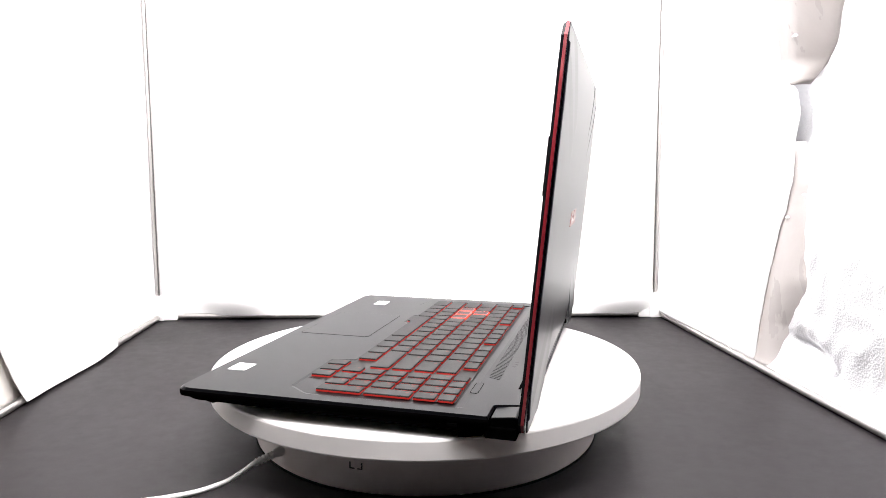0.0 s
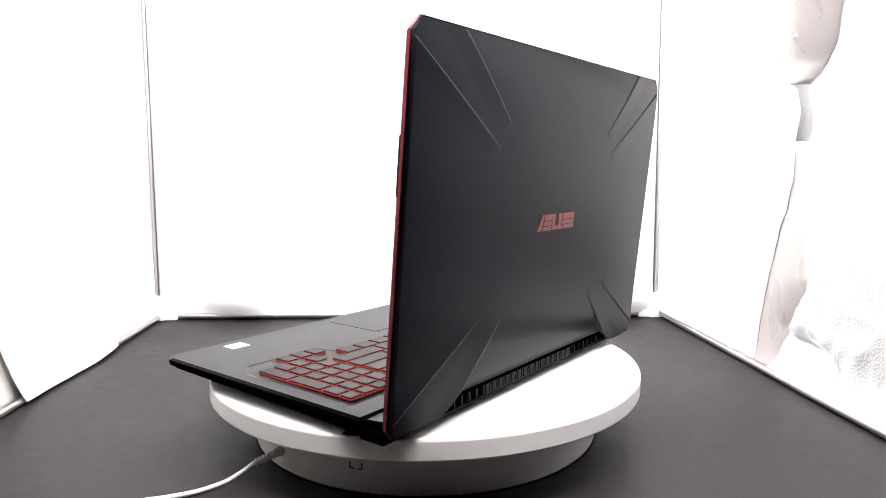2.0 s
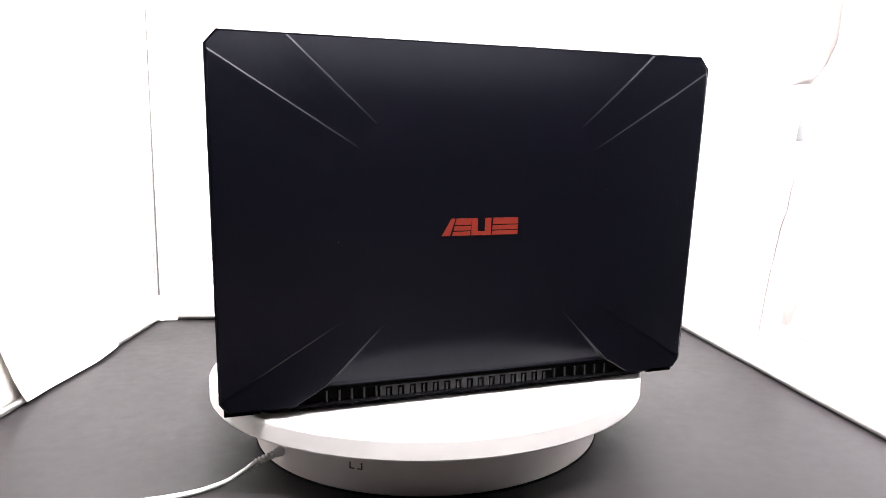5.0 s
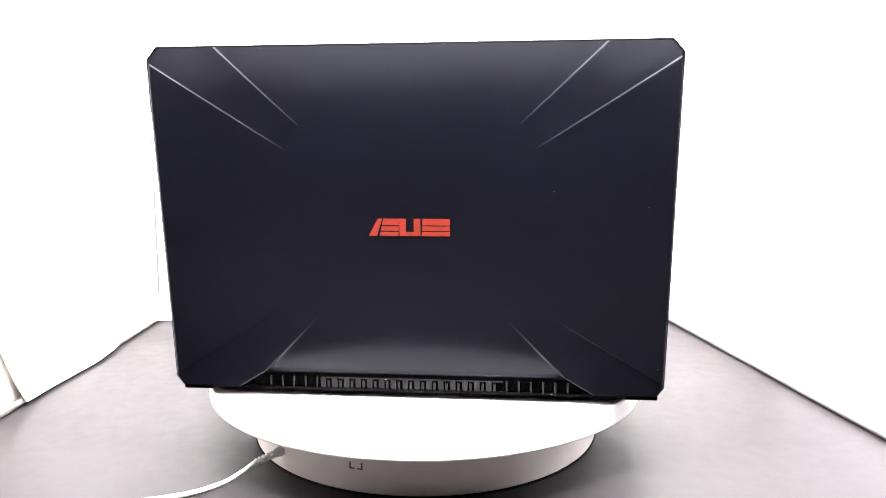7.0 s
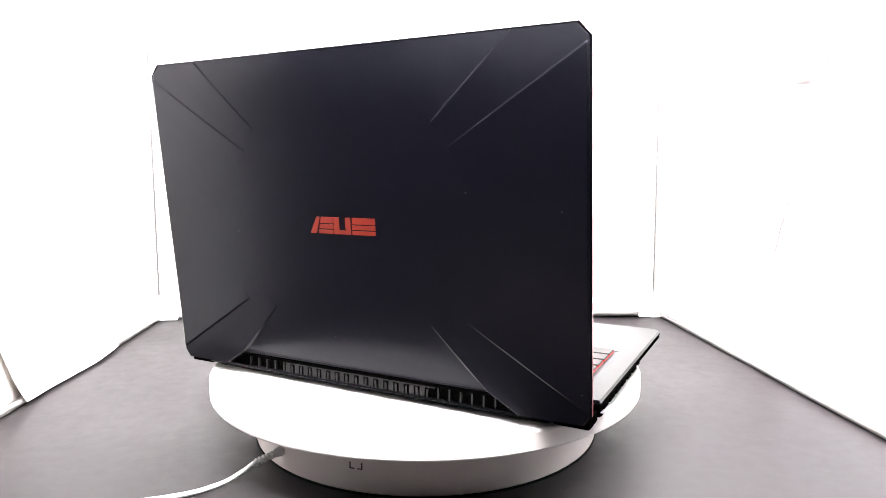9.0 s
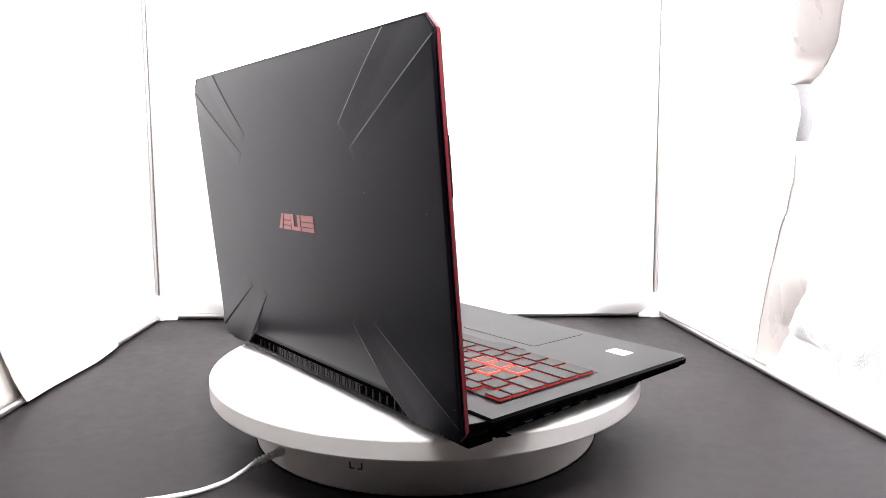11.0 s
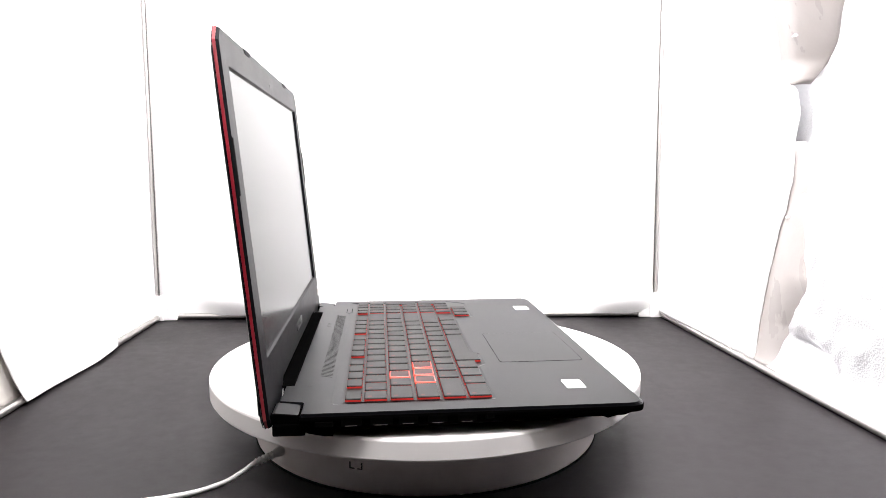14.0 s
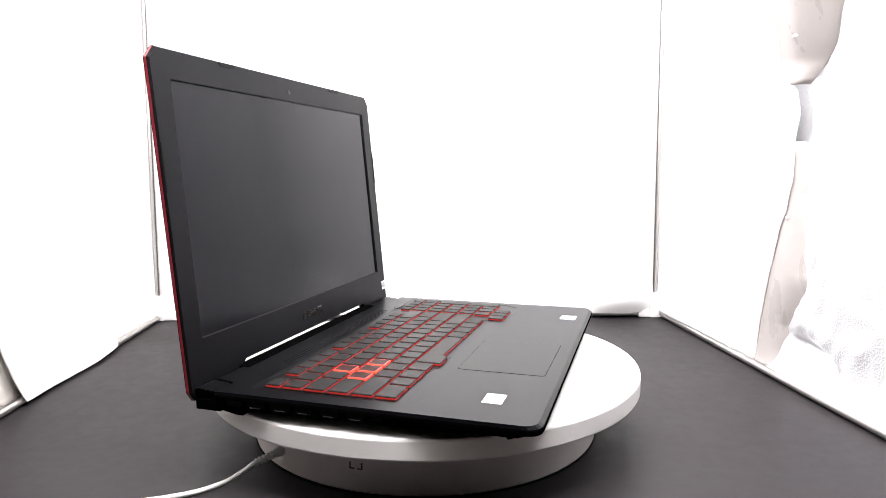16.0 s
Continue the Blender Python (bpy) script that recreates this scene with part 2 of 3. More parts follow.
def build_tent():
    FLAT = -0.0605
    tagged(part("floor", box(-0.462, 0.452, -0.40, 0.49, FLOOR - 0.003, FLOOR, 0.001), MAT), "dark grey vinyl mat lying on the bottom of the light tent", "mat", kind="structure")

    # back cloth, bulging where it is tucked over the lower bar
    def back(u, v):
        x = -0.446 + 0.831 * u
        lift = 0.010 * math.exp(-((x + 0.31) / 0.085) ** 2) + 0.009 * math.exp(-((x - 0.315) / 0.07) ** 2)
        low = -0.0585 + min(lift, 0.0075)
        z = low + (0.78 - low) * v ** 1.6
        k = math.exp(-((z + 0.025) / 0.042) ** 2)
        y = 0.470 - 0.036 * k * (1.15 * math.exp(-((x + 0.295) / 0.06) ** 2) + 1.2 * math.exp(-((x - 0.31) / 0.06) ** 2))
        y -= 0.016 * math.exp(-((x) / 0.24) ** 4) * math.exp(-((z + 0.06) / 0.02) ** 2)
        y += 0.004 * crease(x * 9, z * 4, 3) * math.exp(-max(z, 0) / 0.25) + 0.003 * crease(x * 25, z * 12, 5) * math.exp(-max(z + 0.03, 0) / 0.05)
        return (x, y, z)
    tagged(sheet("wall_back", back, 120, 90, CLOTH), "white translucent cloth back wall, creased along its foot", "tent wall", kind="structure")

    # right side: silver lining with a white cloth hung over its rear part
    def dents(y, z):
        # a hollow that runs down towards the bar, and a crumple at its end
        a = (y - 0.074) * 0.97 + (z + 0.020) * 0.24
        b = -(y - 0.074) * 0.24 + (z + 0.020) * 0.97
        c = y - 0.0365 + 0.35 * (z + 0.04)
        return 0.019 * math.exp(-(a / 0.034) ** 2 - (b / 0.010) ** 2) + 0.008 * math.exp(-(c / 0.006) ** 2 - ((z + 0.040) / 0.016) ** 2) * (1 + crease(y * 160, z * 160, 8))

    def foil(u, v):
        y, z = 0.475 - 0.635 * u, -0.057 + 0.837 * v
        return (right_x(y) + 0.010 + 0.006 * crease(y * 7, z * 6, 1) * (0.4 + u) + 0.005 * abs(crease(y * 16, z * 12, 2)) + 0.003 * abs(crease(y * 38 + z * 9, z * 30, 6)) + dents(y, z) - 0.014 * math.exp(-(z + 0.057) / 0.016), y, z)
    tagged(sheet("wall_right", foil, 260, 240, FOIL), "crumpled embossed silver foil lining of the tent", "tent wall", kind="structure")
    ez = [-0.0575, -0.004, 0.032, 0.074, 0.114, 0.131, 0.171, 0.205, 0.239, 0.262, 0.287, 0.310, 0.3435, 0.3712, 0.78]
    ey = [0.1660, 0.1590, 0.1510, 0.1395, 0.1280, 0.1180, 0.1088, 0.1085, 0.1030, 0.1100, 0.1390, 0.1480, 0.1620, 0.1740, 0.32]

    def edge(z):
        return float(np.interp(z, ez, ey)) + 0.0015 * crease(z * 45, 0, 7)

    def hung(u, v):
        z = -0.052 + 0.832 * v
        e = edge(z)
        y = 0.466 + (e - 0.466) * u
        return (right_x(y) - 0.004 + 0.003 * crease(y * 8, z * 7, 11) * math.sin(math.pi * u) + 0.003 * u ** 6, y, z)
    tagged(sheet("cloth_right", hung, 60, 160, CLOTH), "white cloth hung over the silver side wall", "cloth", kind="structure")

    # a strip of smooth beige film shows beside the cloth below and above
    def film(z0, z1, zs, ys, seed):
        def f(u, v):
            z = z0 + (z1 - z0) * v
            e = edge(z) + 0.012
            r = float(np.interp(z, zs, ys)) + 0.004 * crease(z * 30, 1, seed)
            y = e + (r - e) * u
            return (right_x(y) + 0.0005 + 0.017 * u ** 3 - 0.014 * math.exp(-(z + 0.057) / 0.016) * u + 0.0008 * abs(crease(y * 22, z * 14, seed + 1)) * min(1, 5 * u) * (1 - u), y, z)
        return f
    low = film(-0.052, 0.208, (-0.052, -0.040, 0.0, 0.018, 0.058, 0.106, 0.160, 0.195, 0.208), (0.128, 0.1250, 0.116, 0.100, 0.0800, 0.0830, 0.0900, 0.1010, 0.1120), 4)

    # the upper film hangs loose and leans into the tent
    def high(u, v):
        z = 0.268 + 0.512 * v
        lean = max(0.0, z - 0.29)
        left = float(np.interp(z, ez, ey)) - 0.0015
        right = float(np.interp(z, (0.268, 0.285, 0.300, 0.344, 0.78), (0.1000, 0.0750, 0.0620, 0.0575, 0.05))) + 0.004 * crease(z * 30, 1, 9)
        y = left + (right - left) * u
        return (right_x(y) - 0.005 + 0.012 * u ** 3 - 0.45 * lean + 0.0015 * crease(y * 30, z * 9, 10), y - 0.9 * lean, z)
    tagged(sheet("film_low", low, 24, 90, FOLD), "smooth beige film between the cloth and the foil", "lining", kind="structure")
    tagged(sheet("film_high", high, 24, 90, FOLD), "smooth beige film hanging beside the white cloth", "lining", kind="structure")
    # glints along the film, put in as small white flecks
    for y, z, w in ((0.1192, 0.3526, 0.011), (0.1090, 0.3590, 0.010), (0.1113, 0.3146, 0.010), (0.0988, 0.1788, 0.004), (0.1160, 0.1239, 0.008), (0.0877, 0.1506, 0.004)):
        lean = max(0.0, z - 0.29)
        x, y = right_x(y) - (0.0080 if lean else 0.0015) - 0.45 * lean, y - 0.9 * lean
        o = [(x, y - w * 0.5, z), (x + 0.001, y - w * 0.2, z + w * 0.22), (x + 0.001, y + w * 0.15, z + w * 0.30), (x, y + w * 0.5, z + w * 0.05), (x, y, z - w * 0.06)]
        tagged(part("tear", loft([o, [(a + 0.0012, b, c) for a, b, c in o]]), CLOTH), "small white fleck for a glint on the beige film", "tear", group="tears in the film", kind="structure")

    # left side: lining with a loose white cloth whose hem curls on the mat
    def lining(u, v):
        y, z = 0.462 - 0.62 * u, -0.0585 + 0.8385 * v
        return (-0.4285 + 0.003 * crease(y * 7, z * 6, 21) + 0.010 * u, y, z)
    tagged(sheet("wall_left", lining, 90, 90, CLOTH), "pale cloth side wall of the light tent", "tent wall", kind="structure")

    def drape(u, v):
        z = -0.0590 + 0.839 * v ** 1.5
        y1 = float(np.interp(z, [-0.0590, -0.050, -0.0345, -0.0174, 0.0, 0.10, 0.78], [0.284, 0.288, 0.293, 0.304, 0.317, 0.36, 0.44]))
        y0 = float(np.interp(z, [-0.0590, -0.018, 0.017, 0.3, 0.78], [0.0465, 0.0317, 0.0179, -0.06, -0.15]))
        y = y1 + (y0 - y1) * u
        foot = math.exp(-max(z + 0.0590, 0) / 0.03)
        x = -0.4235 + 0.009 * min(1.0, u / 0.10) + 0.0075 * foot * min(1.0, u / 0.06)
        x += 0.0025 * crease(y * 14, z * 5, 31) * min(1.0, u / 0.15) + 0.0008 * math.sin(y * 42) * foot
        z += foot * (0.0010 + 0.0060 * (1 - u) ** 4 + 0.002 * u ** 2)
        return (x, y, z)
    tagged(sheet("cloth_left", drape, 80, 80, CLOTH), "loose white cloth hanging to the mat with a curled hem", "cloth", kind="structure")

    def fold_left(u, v):
        z = -0.0585 + 0.41 * v
        y0 = float(np.interp(z, [-0.0595, -0.018, 0.014, 0.35], [0.046, 0.033, 0.019, -0.10])) + 0.02
        return (-0.4180 + 0.002 * crease(u * 3, z * 20, 41), y0 - 0.12 * u, z)
    tagged(sheet("fold_left", fold_left, 30, 40, FOLD_PALE), "smooth greyish silver lining beside the loose cloth", "lining", kind="structure")

    # added black panels that keep the lid's reflections dark, the roof and the upper front flap
    for n, x in (("blocker_left", -0.425), ("blocker_right", 0.428)):
        tagged(part(n, box(x - 0.002, x + 0.002, -0.40, -0.162, -0.058, 0.78), BLOCKER), "unseen black panel added to block side reflections in the lid", "tent wall", kind="structure")
    tagged(part("ceiling", box(-0.44, 0.43, -0.40, 0.49, 0.78, 0.784), CLOTH), "white cloth roof of the light tent", "tent roof", kind="structure")
    # unseen flap, brought down low so the lid's top reflects bright cloth
    tagged(part("wall_front", box(-0.44, 0.43, -0.402, -0.398, 0.258, 0.78), CLOTH), "white cloth flap over the tent's front opening, unseen, lowered to brighten the lid's reflection", "tent wall", kind="structure")

    # frame: bars on the floor, uprights and corner joints
    bars = {
        "left": [(-0.4235, 0.44, FLAT + 0.006), (-0.4190, 0.30, FLAT + 0.0055), (-0.4125, 0.034, FLAT + 0.0052), (-0.406, -0.20, FLAT + 0.0052)],
        "right": [(0.380, 0.450, FLAT + 0.0055), (0.3928, 0.190, FLAT + 0.0052), (0.3998, 0.022, FLAT + 0.0052), (0.4052, -0.072, FLAT + 0.0052), (0.411, -0.20, FLAT + 0.005)],
        "back": [(-0.41, 0.456, FLAT + 0.006), (0.36, 0.456, FLAT + 0.006)],
    }
    for k, pts in bars.items():
        tagged(part("tent_bar", tube(smooth_path(pts, 10), 0.0046), TUBE, smooth=50), "grey metal bar of the tent frame along the mat", "tent frame", group="bars of the tent frame")
    for x, y, top in ((-0.4246, 0.452, -0.4222), (0.3688, 0.456, 0.3622)):
        upright = part("tent_upright", tube([(x, y, -0.022), (top, y, 0.775)], 0.0038), TUBE, smooth=50)
        side = -1 if x > 0 else 1
        part("slot", tube([(x + side * 0.0028, y - 0.0028, -0.0215), (top + side * 0.0028, y - 0.0028, 0.7745)], 0.0010, 8), SLOT, upright, "dark slot along the tube")
        tagged(upright, "grey metal upright in a rear corner of the tent", "tent frame", group="uprights of the tent frame")
        bm = box(x - 0.009, x + 0.009, y - 0.009, y + 0.009, FLAT + 0.0005, -0.020, 0.002)
        add_box(bm, min(x, x * 0.94) - 0.004, max(x, x * 0.94) + 0.004, y - 0.006, y + 0.006, FLAT + 0.001, FLAT + 0.014, 0.002)
        tagged(part("corner_joint", bm, JOINT, smooth=40), "white plastic corner joint at the foot of an upright", "tent joint", group="joints of the tent frame")

    for ob in scene.objects:
        if ob.type == "MESH" and ob.name != "floor":
            ob.data.transform(TENT)

    # the room outside the open front
    # unseen desk, made pale and drawn forward to bounce light into the lid
    desk = tagged(part("desk", box(-0.75, 0.75, -1.05, 0.65, -0.095, FLOOR - 0.0035, 0.003), DESK_BOUNCE), "unseen desk under the light tent, made pale to bounce light into the lid", "desk", kind="structure")
    for x, y in itertools.product((-0.70, 0.70), (-1.00, 0.60)):
        part("leg", box(x - 0.025, x + 0.025, y - 0.025, y + 0.025, -0.80, -0.094, 0.003), DESK_BOUNCE, desk)
    for n, b in dict(room_floor=(-2, 2, -2.4, 1.6, -0.85, -0.80), room_ceiling=(-2, 2, -2.4, 1.6, 1.70, 1.75), room_wall_west=(-2.05, -2, -2.4, 1.6, -0.85, 1.75),
                     room_wall_east=(2, 2.05, -2.4, 1.6, -0.85, 1.75), room_wall_north=(-2, 2, 1.6, 1.65, -0.85, 1.75), room_wall_south=(-2, 2, -2.45, -2.4, -0.85, 1.75)).items():
        tagged(part(n, box(*b), ROOM), "plain grey painted surface of the room", "room", kind="structure")


# ---------------------------------------------------------------- turntable and its cable
def build_turntable():
    table = tagged(empty("turntable", pose(0, 0, FLOOR)), "white plastic display turntable on the dark mat", "turntable")
    h = -FLOOR
    part("base", turned([(0.151, 0.0), (0.1587, 0.0005), (0.1598, 0.002), (0.1593, 0.0405), (0.151, 0.0420), (0.06, 0.0420)]), PLINTH, table, "matt white round plinth", smooth=35)
    part("bearing", turned([(0.06, 0.0415), (0.06, 0.0446)], 48), PLINTH, table)
    part("base_rim", turned([(0.1582, 0.0), (0.1605, 0.0), (0.1605, 0.0016), (0.1582, 0.0016)]), RUBBER, table, "thin black foot ring", smooth=35)
    # a small switch in the plinth's side
    a = math.atan2(-0.149, -0.0525)
    m = Matrix.Rotation(a, 4, "Z") @ Matrix.Translation((0.1596, 0, 0))
    bm = bmesh.new()
    for b in ((-0.0005, 0.0006, -0.0052, -0.0044, 0.0195, 0.0245), (-0.0005, 0.0006, 0.0044, 0.0052, 0.0195, 0.0245), (-0.0005, 0.0006, -0.0052, -0.0012, 0.0195, 0.0201), (-0.0005, 0.0006, 0.0012, 0.0052, 0.0195, 0.0201)):
        add_box(bm, *b, m=m)
    part("switch_slot", bm, INK, table)
    part("switch", add_box(bmesh.new(), -0.0005, 0.0003, -0.0042, 0.0042, 0.0204, 0.0245, m=m), PLINTH, table)
    a = math.atan2(-0.125, -0.0965)
    part("pilot_hole", add_box(bmesh.new(), -0.0005, 0.0004, -0.0016, 0.0016, 0.0285, 0.0310, 0.0002, Matrix.Rotation(a, 4, "Z") @ Matrix.Translation((0.1596, 0, 0))), PLINTH, table)
    platter = part("platter", turned([(0.05, -0.0170), (0.1950, -0.0170), (0.1975, -0.0162), (0.1985, -0.0147), (0.1985, -0.0018), (0.1979, -0.0005), (0.1967, 0.0), (0.10, 0.0)], 160), PLATTER, table, "glossy white round platter", at=pose(0, 0, h), smooth=15)
    return platter


def build_cable():
    # plug with a ribbed sleeve in the plinth, then a lead along the mat
    cable = tagged(empty("power_cable", pose(0, 0, 0)), "white power cable plugged into the turntable's plinth", "cable")
    a, d = Vector((-0.1125, -0.1045, -0.0440)), Vector((-0.0185, -0.0149, -0.0040)).normalized()
    low = FLOOR + 0.0021
    pts = smooth_path([a + d * 0.018, a + d * 0.030, Vector((-0.1440, -0.1275, -0.0540)), Vector((-0.1561, -0.1335, low)), Vector((-0.1717, -0.1480, low)), Vector((-0.1896, -0.1563, low)), Vector((-0.2007, -0.1597, low)), Vector((-0.245, -0.171, low)), Vector((-0.32, -0.19, low)), Vector((-0.40, -0.30, low)), Vector((-0.43, -0.395, low))], 10)
    part("lead", tube(pts, 0.0019, 12), CABLE, cable, smooth=60)
    part("plug", tube([a - d * 0.006, a + d * 0.001, a + d * 0.008, a + d * 0.012], [0.0044, 0.0046, 0.0044, 0.0036], 16), CABLE, cable, smooth=40)
    rib = []
    for i in range(22):
        rib.append((a + d * (0.012 + 0.0008 * i), (0.0036 if i % 4 < 2 else 0.0028) - 0.00003 * i))
    part("strain_relief", tube([p for p, r in rib], [r for p, r in rib], 14), CABLE, cable, "ribbed white sleeve")


# ---------------------------------------------------------------- the laptop
CX = -0.003          # the laptop's middle beside the turntable's axis
TOP = 0.019          # height of the palm rest
LEAN = 5.386         # the lid leans back by this
Y_LID = 0.1170       # the lid's inner face at the table's height


def build_base(laptop):
    hx, y0, y1 = 0.1912, -0.1415, 0.1158
    corners = [(-hx, y0), (hx, y0), (hx, 0.0985), (0.1685, 0.0985), (0.1640, y1), (-0.1640, y1), (-0.1685, 0.0985), (-hx, 0.0985)]
    ring = rounded(corners, [0.013, 0.013, 0.002, 0.001, 0.001, 0.001, 0.001, 0.002], 5)

    def at(z, d, front=0.0):
        out = []
        for x, y in inset(ring, d):
            k = max(0.0, min(1.0, (-0.114 - y) / 0.024))
            out.append((x, y + front * k, z + (0.0062 * k if z < 0.0105 else 0.0)))
        return out
    # shell: the side drops, turns under and the front rises like a bow
    bm = loft([at(0.0022, 0.022, 0.010), at(0.0026, 0.016, 0.008), at(0.0048, 0.0062, 0.005), at(0.0068, 0.0026, 0.003), at(0.0098, 0.0012, 0.001), at(0.0126, 0.0003), at(0.0146, 0.0), at(0.0160, 0.0), at(0.0168, 0.0004)], True, False)
    base = part("base", bm, UNDER, laptop, "black plastic underside and sides", at=pose(CX, 0, 0), smooth=30)

    # palm rest with the sunken keyboard well
    outer = [(x, y) for x, y in inset(ring, 0.0004)]
    flat = [(x, y + 0.0020 * max(0.0, min(1.0, (-0.125 - y) / 0.010))) for x, y in inset(ring, 0.0014)]
    hole = rounded([(-0.1735, -0.0375), (-0.1600, -0.0375), (-0.0940, -0.0375), (-0.0880, -0.0430), (-0.0560, -0.0430), (-0.0500, -0.0375), (0.0880, -0.0375), (0.0930, -0.0580), (0.1660, -0.0580),
                    (0.1795, -0.0400), (0.1795, 0.0785), (-0.1735, 0.0785)], [0.004, 0, 0.002, 0.002, 0.002, 0.002, 0.002, 0.003, 0.002, 0.004, 0.003, 0.003], 3)
    bm = loft([[(x, y, 0.0168) for x, y in outer], [(x, y, TOP) for x, y in flat]], False, False)
    bm.verts.ensure_lookup_table()
    n = len(flat)
    rim = [bm.verts[n + i] for i in range(n)]
    inner = [bm.verts.new((x, y, TOP)) for x, y in hole]
    edges = [bm.edges.get((rim[i], rim[(i + 1) % n])) for i in range(n)]
    edges += [bm.edges.new((inner[i], inner[(i + 1) % len(inner)])) for i in range(len(inner))]
    bmesh.ops.triangle_fill(bm, edges=edges, use_beauty=True, use_dissolve=False)
    low = [bm.verts.new((x, y - 0.0042, TOP - 0.0010) if y > 0.07 else (x, y, TOP - 0.0004)) for x, y in inset(hole, 0.0022)]
    k = len(inner)
    for i in range(k):
        bm.faces.new((inner[i], inner[(i + 1) % k], low[(i + 1) % k], low[i]))
    bm.faces.new(low)
    palm = part("palm_rest", bm, BODY, laptop, "satin black palm rest and deck", at=pose(CX, 0, 0))

    # touchpad: a plate in a fine groove
    tp = rounded([(-0.0878 - CX, -0.1274), (0.0112 - CX, -0.1274), (0.0112 - CX, -0.0557), (-0.0878 - CX, -0.0557)], 0.004, 4)
    part("touchpad_groove", loft([[(x, y, TOP + 0.00004) for x, y in tp], [(x, y, TOP + 0.00010) for x, y in tp]]), GROOVE, palm)
    pad = inset(tp, 0.0004)
    part("touchpad", loft([[(x, y, TOP + 0.00005) for x, y in pad], [(x, y, TOP + 0.00018) for x, y in pad], [(x, y, TOP + 0.00024) for x, y in inset(pad, 0.0004)]]), BODY, palm, "smooth black touchpad")

    # stickers
    for x0, x1, ya, yb in ((-0.1584, -0.1387, -0.1080, -0.0936), (0.1197, 0.1380, -0.1279, -0.1120)):
        o = rounded([(x0 - CX, ya), (x1 - CX, ya), (x1 - CX, yb), (x0 - CX, yb)], 0.0008, 2)
        part("sticker", loft([[(x, y, TOP - 0.0001) for x, y in o], [(x, y, TOP + 0.00015) for x, y in o]]), LABEL, palm, "small plain white sticker")

    # slanted grille slots behind the keyboard
    bm = bmesh.new()
    for i in range(62):
        x = -0.1095 + 0.219 * i / 61
        add_box(bm, -0.0004, 0.0004, -0.0052, 0.0052, TOP - 0.0002, TOP + 0.00008, m=Matrix.Translation((x, 0.0866, 0)) @ Matrix.Rotation(radians(-28), 4, "Z"))
    part("speaker_grille", bm, RUBBER, palm, "row of slanted black slots")["kind"] = "stuff"
    # power button, outlined
    o = rounded([(0.1200 - CX, 0.0755), (0.1446 - CX, 0.0755), (0.1446 - CX, 0.0818), (0.1200 - CX, 0.0818)], 0.0022, 4)
    part("power_button_groove", loft([[(x, y, TOP) for x, y in o], [(x, y, TOP + 0.00008) for x, y in o]]), GROOVE, palm)
    part("power_button", loft([[(x, y, TOP) for x, y in inset(o, 0.0005)], [(x, y, TOP + 0.0002) for x, y in inset(o, 0.0005)]]), BODY, palm)
    for x in (-0.128, -0.132, 0.062, 0.068, 0.074):
        part("indicator", box(x - 0.0012, x + 0.0012, 0.0955, 0.0985, TOP - 0.0001, TOP + 0.0001), HINGE, palm)

    # a fine cut line at the corner of the keyboard well
    for xa, ya, xb, yb in ((-0.1750, -0.0466, -0.1515, -0.0532),):
        a, b = Vector((xa - CX, ya, 0)), Vector((xb - CX, yb, 0))
        m = Matrix.Translation((a + b) / 2) @ Matrix.Rotation(math.atan2(yb - ya, xb - xa), 4, "Z")
        half = (b - a).length / 2
        part("cut_line", add_box(bmesh.new(), -half, half, -0.00025, 0.00025, TOP - 0.0002, TOP + 0.00006, m=m), HINGE, palm)

    # ports on the left flank
    for y, w, z0, z1, shiny in ((0.082, 0.012, 0.0075, 0.0125, False), (0.064, 0.014, 0.0070, 0.0150, True), (0.044, 0.015, 0.0085, 0.0145, True), (0.026, 0.013, 0.0090, 0.0145, True), (0.006, 0.013, 0.0090, 0.0145, True), (-0.014, 0.013, 0.0090, 0.0145, True), (-0.030, 0.006, 0.0105, 0.0150, False)):
        port = part("port", box(-0.1914, -0.186, y - w / 2, y + w / 2, max(z0, 0.0088) + 0.001, z1 + 0.001, 0.0003), GROOVE, base)
        if shiny:
            part("port_shell", box(-0.1916, -0.188, y - w * 0.28, y + w * 0.30, max(z0, 0.0088) + 0.0012, max(z0, 0.0088) + 0.0017), METAL, port, "bright metal port lip")
    part("lock_slot", box(0.186, 0.1914, 0.070, 0.077, 0.010, 0.0125, 0.0004), GROOVE, base)

    # rear exhaust: shroud, dark duct and fins
    part("exhaust_duct", box(-0.1290, 0.1290, 0.1105, 0.1163, 0.0070, 0.0170), GROOVE, base)
    part("rear_shroud", loft([[(x, y, z) for x, y in o] for z, o in ((0.0016, [(-0.150, 0.09), (0.150, 0.09), (0.156, 0.112), (-0.156, 0.112)]), (0.0066, [(-0.160, 0.09), (0.160, 0.09), (0.164, 0.1194), (-0.164, 0.1194)]), (0.0079, [(-0.160, 0.09), (0.160, 0.09), (0.163, 0.1190), (-0.163, 0.1190)]))]), BODY, base, "black lower shroud of the exhaust")
    part("exhaust_lip", box(-0.1300, 0.1300, 0.1085, 0.1212, 0.0172, 0.0194, 0.0004), UNDER, base)
    part("vent_rail", box(-0.0700, 0.0700, 0.1160, 0.1184, 0.0152, 0.0170), FIN, base)
    shapes = {}
    for i in range(-13, 13):
        x = 0.0023 + 0.0094 * i
